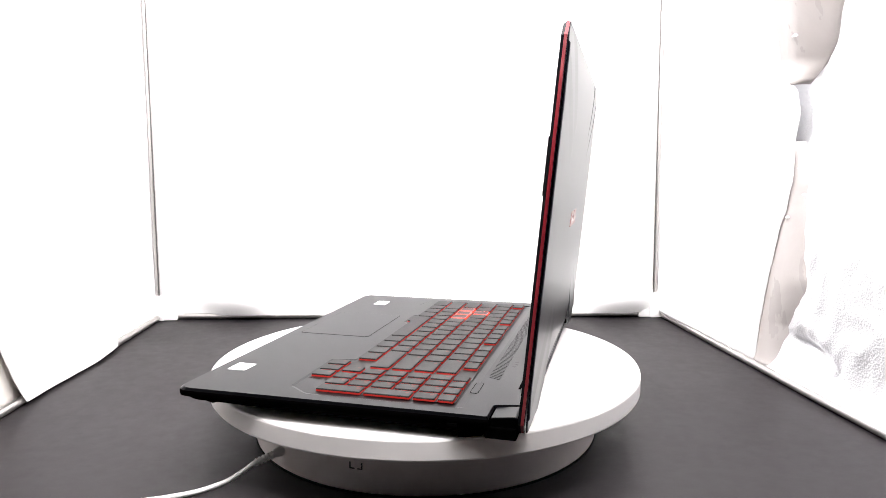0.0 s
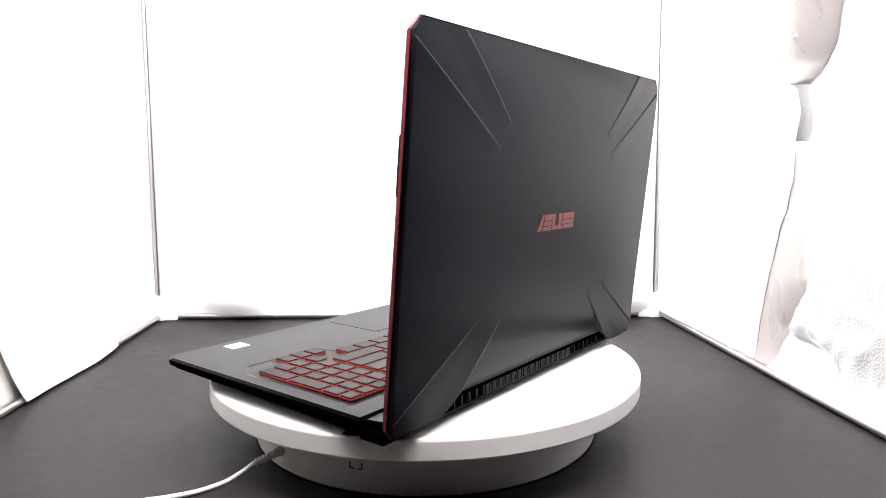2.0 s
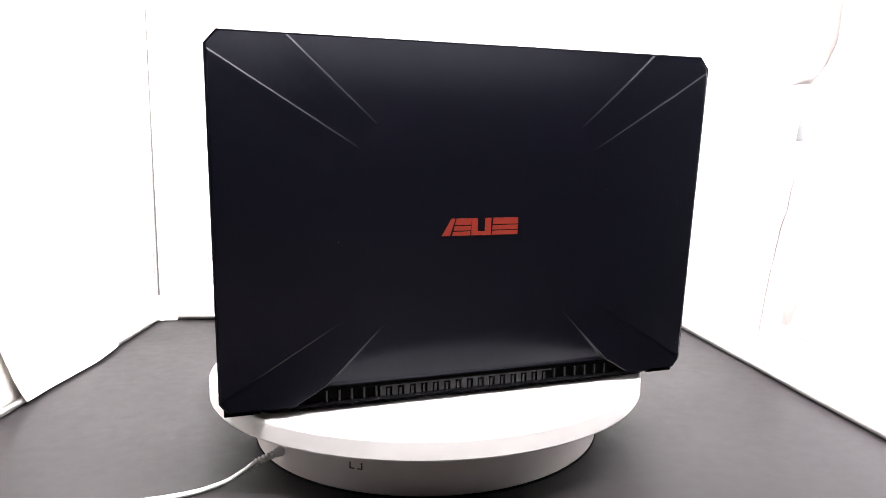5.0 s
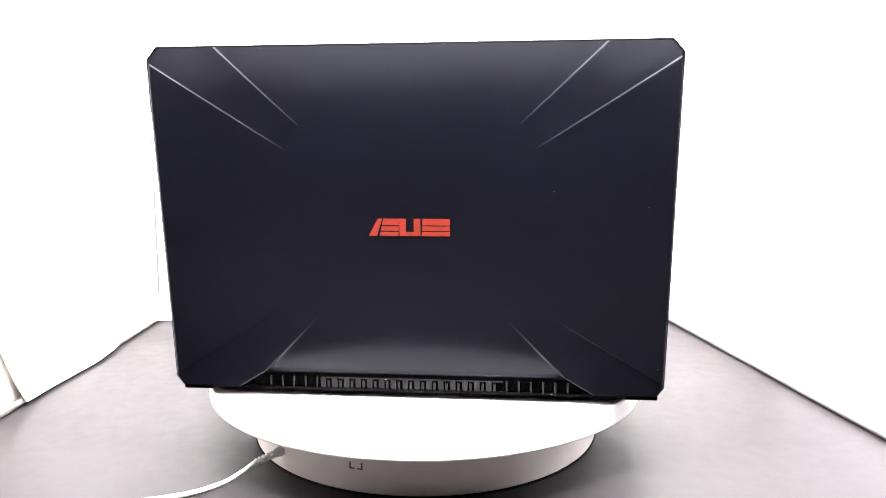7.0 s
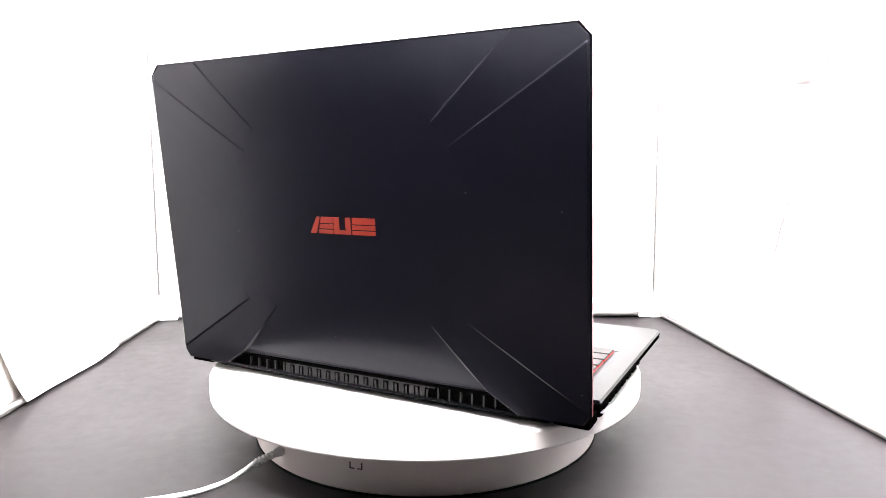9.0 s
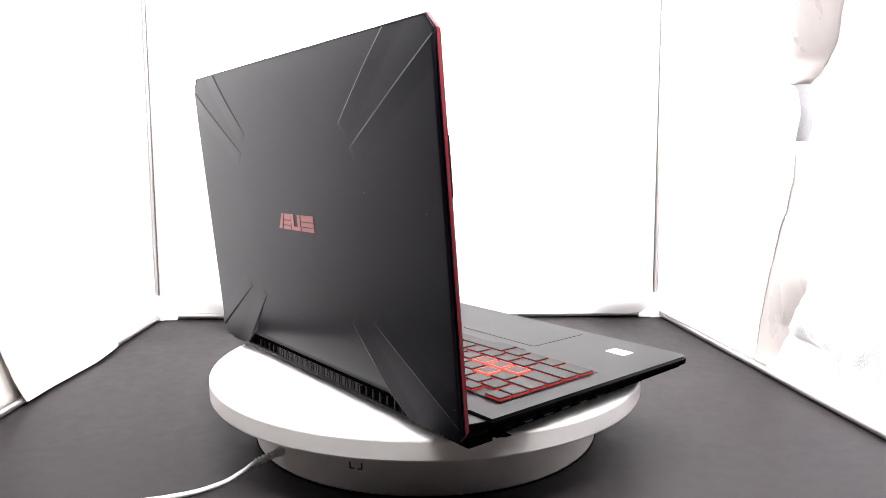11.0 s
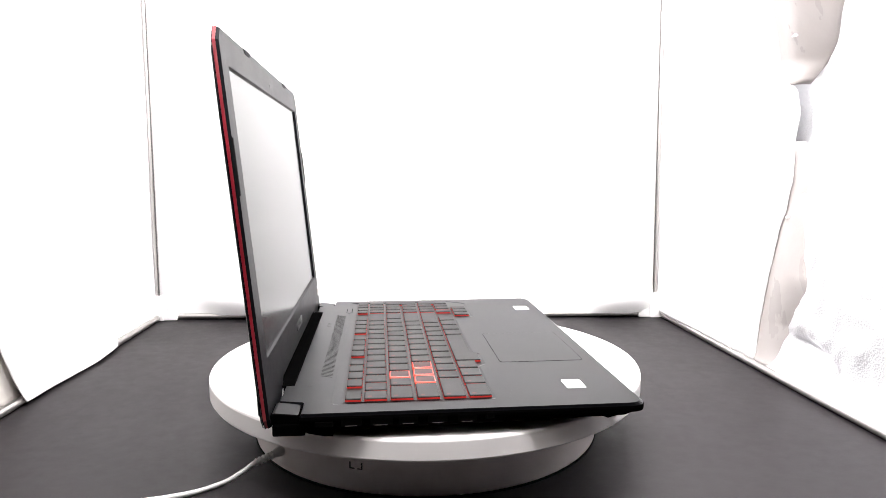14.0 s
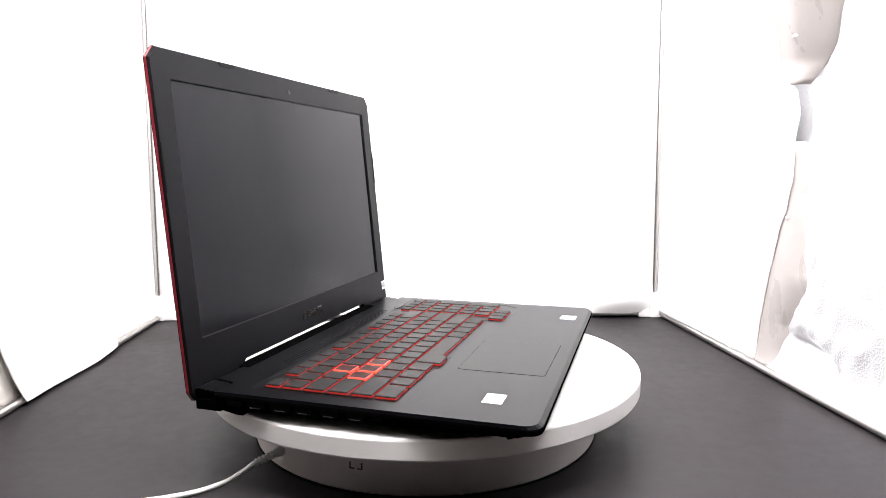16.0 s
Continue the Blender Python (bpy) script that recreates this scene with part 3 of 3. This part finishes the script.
        for kind, x0, x1, top in (("vent_fin", -0.0008, 0.0008, 0.0170),) if abs(i) > 7 else (("vent_tongue", -0.0010, 0.0010, 0.0140), ("vent_post", 0.0022, 0.0066, 0.0162)):
            if kind not in shapes:
                shapes[kind] = part(kind, box(x0, x1, 0.1150, 0.1184, 0.0076, top, 0.0003), FIN, base, at=pose(x, 0, 0)).data
            else:
                ob = new(kind, shapes[kind])
                ob.parent, ob.matrix_basis = base, pose(x, 0, 0)
    # rubber feet
    for x, y, w in ((-0.14, -0.085, 0.018), (0.14, -0.085, 0.018), (-0.10, 0.085, 0.05), (0.10, 0.085, 0.05)):
        part("rubber_foot", loft([[(a, b, z) for a, b in rounded([(x - w, y - 0.004), (x + w, y - 0.004), (x + w, y + 0.004), (x - w, y + 0.004)], 0.003, 3)] for z in (0.0, 0.0026)]), RUBBER, base)
    # hinge covers
    for s in (-1, 1):
        o = [(0.0990, 0.0110), (0.1172, 0.0110), (0.1176, 0.0176), (0.1150, 0.0184), (0.0990, 0.0168)]
        bm = loft([[(s * x, y, z) for y, z in o] for x in (0.1655, 0.1665, 0.1865, 0.1875)])
        cover = part("hinge_cover", bm, UNDER, base, "black hinge cover")
        # the cover's lit top, put in as a paler satin piece over black sides
        o = [(0.0995, 0.0166), (0.1166, 0.0172), (0.1164, 0.0186), (0.1150, 0.0190), (0.0995, 0.0174)]
        part("hinge_top_lit", loft([[(s * x, y, z) for y, z in o] for x in (0.1664, 0.1868)]), BODY, cover, "satin black lit top of the hinge cover")
        part("hinge_block", box(min(s * 0.163, s * 0.1885), max(s * 0.163, s * 0.1885), 0.0950, 0.1165, 0.0032, 0.0116, 0.0012), UNDER, base)
        part("hinge_barrel", tube([(s * 0.140, 0.110, 0.0125), (s * 0.168, 0.110, 0.0125)], 0.0042, 14), UNDER, base, smooth=40)


U = 0.0187


def build_keyboard(laptop):
    well = rounded([(-0.1700, -0.0345), (0.0950, -0.0345), (0.0960, -0.0550), (0.1430, -0.0550), (0.1451, -0.0345), (0.1710, -0.0345), (0.1710, 0.0708), (-0.1700, 0.0708)], 0.002, 2)
    zb = TOP - 0.0004
    keyboard = part("keyboard", loft([[(x, y, zb) for x, y in well], [(x, y, zb + 0.00015) for x, y in well]]), WELL, laptop, "black keyboard with red backlight", at=pose(CX, 0, 0))
    cache = {}

    def key_mesh(w, d, hot, tail):
        bm = bmesh.new()
        o = [(-w / 2, -d / 2), (w / 2, -d / 2), (w / 2, d / 2), (-w / 2, d / 2)]
        if tail:
            o = [(-w / 2, -d / 2 - 0.0052), (-w / 2 + 0.020, -d / 2 - 0.0052), (-w / 2 + 0.025, -d / 2)] + o[1:]
        o = rounded(o, 0.0012, 2)
        lift = ((0.0, 0.0), (0.0012, 0.0001), (0.0018, 0.0003), (0.0022, 0.0007))
        rings = [[bm.verts.new((x, y, z)) for x, y in inset(o, e)] for z, e in lift]
        n = len(o)
        for k, (a, b) in enumerate(zip(rings, rings[1:])):
            for i in range(n):
                f = bm.faces.new((a[i], a[(i + 1) % n], b[(i + 1) % n], b[i]))
                f.material_index = 1 if k == 0 or hot else 0
        if hot:
            ring = [bm.verts.new((x, y, 0.0022)) for x, y in inset(o, 0.0011)]
            for i in range(n):
                f = bm.faces.new((rings[-1][i], rings[-1][(i + 1) % n], ring[(i + 1) % n], ring[i]))
                f.material_index = 1
            bm.faces.new(ring)
        else:
            bm.faces.new(rings[-1])
        # legend bar
        x, y = -w / 2 + 0.0042, d / 2 - 0.0040
        if d > 0.012 and w < 0.06:
            f = bm.faces.new([bm.verts.new((x + a * 0.0013, y + b * 0.0014, 0.00225)) for a, b in ((-1, -1), (1, -1), (1, 1), (-1, 1))])
            f.material_index = 2
        bmesh.ops.recalc_face_normals(bm, faces=bm.faces)
        me = bpy.data.meshes.new("key")
        bm.to_mesh(me)
        bm.free()
        for m in (KEYTINT if hot else KEYCAP, KEYHOT if hot else KEYRED, LEGEND):
            me.materials.append(m)
        return me

    def key(x0, x1, y0, y1, hot=False, tail=False):
        g = 0.0013
        w, d = x1 - x0 - 2 * g, y1 - y0
        c = (round(w, 4), round(d, 4), hot, tail)
        if c not in cache:
            cache[c] = key_mesh(w, d, hot, tail)
        ob = new("key", cache[c])
        ob.parent, ob.matrix_basis = keyboard, pose((x0 + x1) / 2, (y0 + y1) / 2, zb + 0.0001)
        if hot:
            ob["label"] = "clear-edged key glowing bright red"

    left = -0.1728 - CX
    rows = [(0.0578, 0.0695), (0.0397, 0.0560), (0.0211, 0.0374), (0.0022, 0.0185), (-0.0166, -0.0003), (-0.0350, -0.0187)]
    # function row in groups of four
    y0, y1 = rows[0]
    x = left
    for w in [1.0, -0.55] + [0.98] * 4 + [-0.42] + [0.98] * 4 + [-0.42] + [0.98] * 4:
        if w > 0:
            key(x, x + w * U, y0, y1)
        x += abs(w) * U
    plan = [
        [1.0] * 13 + [2.0],
        [1.5] + [1.0] * 12 + [1.5],
        [1.75] + [1.0] * 11 + [2.25],
        [2.3] + [1.0] * 10 + [2.7],
    ]
    hot = {(1, 2), (2, 1), (2, 2), (2, 3)}
    for r, widths in enumerate(plan):
        y0, y1 = rows[r + 1]
        x = left
        for i, w in enumerate(widths):
            key(x, x + w * U, y0, y1, (r, i) in hot)
            x += w * U
    y0, y1 = rows[5]
    x = left
    for i, w in enumerate([1.5, 1.0, 1.1, 1.15, 4.75, 1.1, 1.1, 1.1, 1.1]):
        key(x, x + w * U, y0, y1, False, i == 4)
        x += w * U
    # arrow keys, set forward
    key(0.1079 - CX, 0.1230 - CX, y0, y1)
    for i in range(3):
        key(0.0928 - CX + 0.0151 * i, 0.0928 - CX + 0.0151 * (i + 1), -0.0540, -0.0377)
    # number pad
    n0 = 0.1110 - CX
    c = (0.1697 - CX - n0) / 4
    for i in range(4):
        key(n0 + i * c, n0 + (i + 1) * c, *rows[0])
        key(n0 + i * c, n0 + (i + 1) * c, *rows[1])
    for r in (2, 3, 4):
        for i in range(3):
            key(n0 + i * c, n0 + (i + 1) * c, *rows[r])
    key(n0 + 3 * c, n0 + 4 * c, rows[3][0], rows[2][1])
    key(n0 + 3 * c, n0 + 4 * c, rows[5][0], rows[4][1])
    key(0.1255 - CX, n0 + 2 * c, *rows[5])
    key(n0 + 2 * c, n0 + 3 * c, *rows[5])


def lid_half(w):
    return float(np.interp(w, [0.0085, 0.0158, 0.2609, 0.2701], [0.1865, 0.1915, 0.1915, 0.1834]))


def lid_cut(w):
    return float(np.interp(w, [0.0085, 0.0215], [0.1377, 0.1168]))


LINES = [  # creases of the lid: outer end, inner end, a point on the raised side
    ((0.1392, 0.2685), (0.0800, 0.2132), (0.19, 0.2695)), ((0.1872, 0.2566), (0.0920, 0.1962), (0.19, 0.15)),
    ((0.1872, 0.0200), (0.1030, 0.0722), (0.19, 0.15)), ((0.1310, 0.0080), (0.0730, 0.0675), (0.19, 0.008))]


def relief(u, w):
    """Height of the lid's outer skin over its plane."""
    h = -0.0026 * np.clip((w - 0.212) / 0.058, 0, 1) ** 3
    low = 0.0021 * np.clip((0.064 - w) / 0.0355, 0, 1) ** 3 + 0.19 * np.clip(0.0285 - w, 0, 0.0075)
    h = h - low * np.clip((0.131 - (w - 0.008) * 0.9714 - np.abs(u)) / 0.0020, 0, 1)
    h = h - 0.0005 * (np.abs(u) / 0.19) ** 4
    ridge = np.zeros_like(h)
    au = np.abs(u)
    for p, q, side in LINES:
        p, q, side = np.array(p), np.array(q), np.array(side)
        length = np.linalg.norm(q - p)
        e = (q - p) / length
        nrm = np.array((-e[1], e[0]))
        if (side - p) @ nrm < 0:
            nrm = -nrm
        s = ((au - p[0]) * e[0] + (w - p[1]) * e[1]) / length
        d = (au - p[0]) * nrm[0] + (w - p[1]) * nrm[1]
        rise = np.clip((d + 0.0004) / 0.0009, 0, 1)
        rise = rise * rise * (3 - 2 * rise)
        ridge = ridge + 0.0008 * np.clip(1 - s, 0, 1) ** 0.4 * rise * np.clip(1 - d / 0.016, 0, 1) ** 1.3
    return h, ridge


def build_lid(laptop):
    at = pose(CX, Y_LID, 0, -LEAN, 0, 0)
    half = [(0.1377, 0.0085), (0.1865, 0.0085), (0.1915, 0.0158), (0.1915, 0.2609), (0.1834, 0.2701)]
    outline = half + [(-u, w) for u, w in half[::-1]] + [(-0.1168, 0.0215), (0.1168, 0.0215)]

    def ring(d, e=0.0, o=outline):
        return [(u, d, w) for u, w in inset(o, e)]
    lid = part("lid", loft([ring(0.0031), ring(0.0036), ring(0.0034, 0.0008), ring(0.0016, 0.0030)]), LID, laptop, "black brushed lid standing open", at=at)

    # outer skin with its creases
    verts, faces = [], []

    def patch(w0, w1, nw, nu, lo, hi):
        base = len(verts)
        for j in range(nw + 1):
            w = w0 + (w1 - w0) * j / nw
            a, b = lo(w), hi(w)
            u = np.linspace(a, b, nu + 1)
            h, ridge = relief(u, np.full_like(u, w))
            edge = np.minimum(np.minimum(np.abs(u - a), np.abs(b - u)) / 0.0018, 1)
            d = np.maximum(0.0048 + 0.0012 * np.sqrt(np.clip(edge, 0, 1)) + ridge * np.clip(edge, 0, 1) + h, 0.0024)
            verts.extend((float(x), float(y), w) for x, y in zip(u, d))
        for j in range(nw):
            for i in range(nu):
                k = base + j * (nu + 1) + i
                faces.append((k, k + nu + 1, k + nu + 2, k + 1))
    patch(0.0222, 0.2690, 520, 800, lambda w: -lid_half(w) + 0.0010, lambda w: lid_half(w) - 0.0010)
    for s in (-1, 1):
        lo, hi = (lambda w: lid_cut(w) + 0.001), (lambda w: lid_half(w) - 0.001)
        if s > 0:
            patch(0.0093, 0.0222, 18, 80, lo, hi)
        else:
            patch(0.0093, 0.0222, 18, 80, lambda w: -lid_half(w) + 0.001, lambda w: -lid_cut(w) - 0.001)
    me = bpy.data.meshes.new("outer_skin")
    me.from_pydata(verts, [], faces)
    me.materials.append(LID)
    me.shade_smooth()
    skin = new("outer_skin", me)
    skin.parent = lid

    # inner bezel with the screen opening
    bm = bmesh.new()
    front = outline[:-2] + [(-0.1185, 0.0222), (0.1185, 0.0222)]
    inner = inset(front, 0.0012)
    a = [bm.verts.new((u, 0.0012, w)) for u, w in front]
    a2 = [bm.verts.new((u, -0.0010, w)) for u, w in inner]
    n = len(a)
    for i in range(n):
        bm.faces.new((a[i], a[(i + 1) % n], a2[(i + 1) % n], a2[i]))
    su, s0, s1 = 0.1715, 0.0526, 0.2474
    hole = rounded([(-su, s0), (su, s0), (su, s1), (-su, s1)], 0.0012, 2)
    b = [bm.verts.new((u, -0.0010, w)) for u, w in hole]
    b2 = [bm.verts.new((u, 0.0010, w)) for u, w in inset(hole, 0.0008)]
    k = len(b)
    edges = [bm.edges.get((a2[i], a2[(i + 1) % n])) for i in range(n)] + [bm.edges.new((b[i], b[(i + 1) % k])) for i in range(k)]
    bmesh.ops.triangle_fill(bm, edges=edges, use_beauty=True, use_dissolve=False)
    for i in range(k):
        bm.faces.new((b[i], b[(i + 1) % k], b2[(i + 1) % k], b2[i]))
    bezel = part("bezel", bm, BEZEL, lid, "matt black screen surround")
    part("core", loft([ring(0.0012, 0.0008, front), ring(0.0030, 0.0008, front)]), UNDER, lid)
    part("screen", box(-su - 0.002, su + 0.002, 0.0008, 0.0011, s0 - 0.002, s1 + 0.002), SCREEN, lid, "dark switched-off display")

    # red strip along each flank and round the upper corner
    for s in (-1, 1):
        path = [(0.1868, 0.0090), (0.1917, 0.0158), (0.1917, 0.2610), (0.1836, 0.2703)]
        loops = []
        for u, w in path:
            v = -0.0002
            loops.append([(s * (u - 0.0010), 0.0010, w), (s * (u + v), 0.0010, w), (s * (u + v), 0.0030, w), (s * (u - 0.0010), 0.0030, w)])
        part("red_trim", loft(loops), TRIM, lid, "glossy dark red edge strip")
        part("side_bumper", box(s * 0.1895 - 0.0012, s * 0.1895 + 0.0012, -0.0017, 0.0010, 0.164, 0.201, 0.0005), RUBBER, lid)
        o = rounded([(s * 0.0985 - 0.0130, 0.2690), (s * 0.0985 - 0.0085, 0.2655), (s * 0.0985 + 0.0085, 0.2655), (s * 0.0985 + 0.0130, 0.2690)], 0.002, 3)
        part("top_bumper", loft([[(u, d, w) for u, w in o] for d in (-0.0004, -0.0016)]), RUBBER, lid)
    # webcam
    cam_ring = [(0.0020 * math.cos(2 * math.pi * i / 20), 0.2557 + 0.0020 * math.sin(2 * math.pi * i / 20)) for i in range(20)]
    webcam = part("webcam", loft([[(u, d, w) for u, w in cam_ring] for d in (-0.0008, -0.0013)]), GLOSS, lid)
    part("lens", loft([[(u * 0.45, d, 0.2557 + (w - 0.2557) * 0.45) for u, w in cam_ring] for d in (-0.0010, -0.0015)]), HINGE, webcam)
    # small white label with bars, beside the display's lower corner
    label = part("spec_label", box(0.1800, 0.1895, -0.0012, -0.0008, 0.0295, 0.0400), LABEL, lid, "small white label with dark marks")
    for i in range(3):
        part("label_bar", box(0.1812 + 0.0028 * i, 0.1826 + 0.0028 * i, -0.0013, -0.0010, 0.0315, 0.0380), INK, label)

    # badges: plain slanted shapes
    sk = 0.0044 + 0.0016
    holder = part("badge", box(-0.0290, 0.0290, sk - 0.0020, sk - 0.0004, 0.1330, 0.1420), LID, lid, "red four-part badge")
    for i, (a, b, lean_a, lean_b) in enumerate(((0.0306, 0.0245, -0.0070, -0.0040), (0.0225, 0.0085, -0.0030, -0.0010), (0.0075, -0.0080, 0.0, 0.0), (-0.0090, -0.0300, -0.0008, 0.0))):
        cuts = ((0.1322, 0.1451),) if i == 0 else (((0.1322, 0.1352), (0.1361, 0.1394), (0.1403, 0.1451)) if i in (1, 3) else ((0.1322, 0.1352), (0.1352, 0.1451)))
        for j, (wa, wb) in enumerate(cuts):
            fa, fb = (wa - 0.1322) / 0.0129, (wb - 0.1322) / 0.0129
            if i == 2 and j == 1:
                spans = ((a, a - 0.0048), (b + 0.0048, b))
            else:
                spans = ((a, b),)
            for p, q in spans:
                o = [(p + lean_a * fa, wa), (q + lean_b * fa, wa), (q + lean_b * fb, wb), (p + lean_a * fb, wb)]
                part("badge_bar", loft([[(u, d, w) for u, w in o] for d in (sk - 0.0008, sk + 0.0004)]), BADGE, holder)
    # the darker one under the display
    small = part("screen_badge", box(-0.018, 0.018, -0.0011, -0.0007, 0.0340, 0.0420), BEZEL, lid)
    for i, (a, b) in enumerate(((-0.0205, -0.0150), (-0.0125, -0.0045), (-0.0030, 0.0055), (0.0070, 0.0175))):
        for wa, wb in (((0.0345, 0.0415),) if i == 0 else ((0.0345, 0.0365), (0.0372, 0.0390), (0.0397, 0.0415))):
            lean = 0.45 if i == 0 else 0.2
            o = [(a + (wa - 0.0345) * lean, wa), (b + (wa - 0.0345) * lean, wa), (b + (wb - 0.0345) * lean, wb), (a + (wb - 0.0345) * lean, wb)]
            part("badge_bar", loft([[(u, d, w) for u, w in o] for d in (-0.0010, -0.0015)]), GLOSS, small)


def build_laptop():
    laptop = tagged(empty("laptop"), "open black gaming laptop with red edges and red-backlit keys", "laptop")
    build_base(laptop)
    build_keyboard(laptop)
    build_lid(laptop)
    return laptop


build_tent()
PLATE = build_turntable()
build_cable()
LAPTOP = build_laptop()


# ---------------------------------------------------------------- what moves
def heading(t):
    return -197.787 - 11.3784 * (t - 8) + 0.00148 * (t - 8) ** 2


def motions():
    times = [0.5 * i for i in range(33)]
    walk(LAPTOP, [(t, pose(0, 0, 0, 0, 0, heading(t))) for t in times])
    walk(PLATE, [(t, pose(0, 0, -FLOOR, 0, 0, heading(t))) for t in times])


motions()
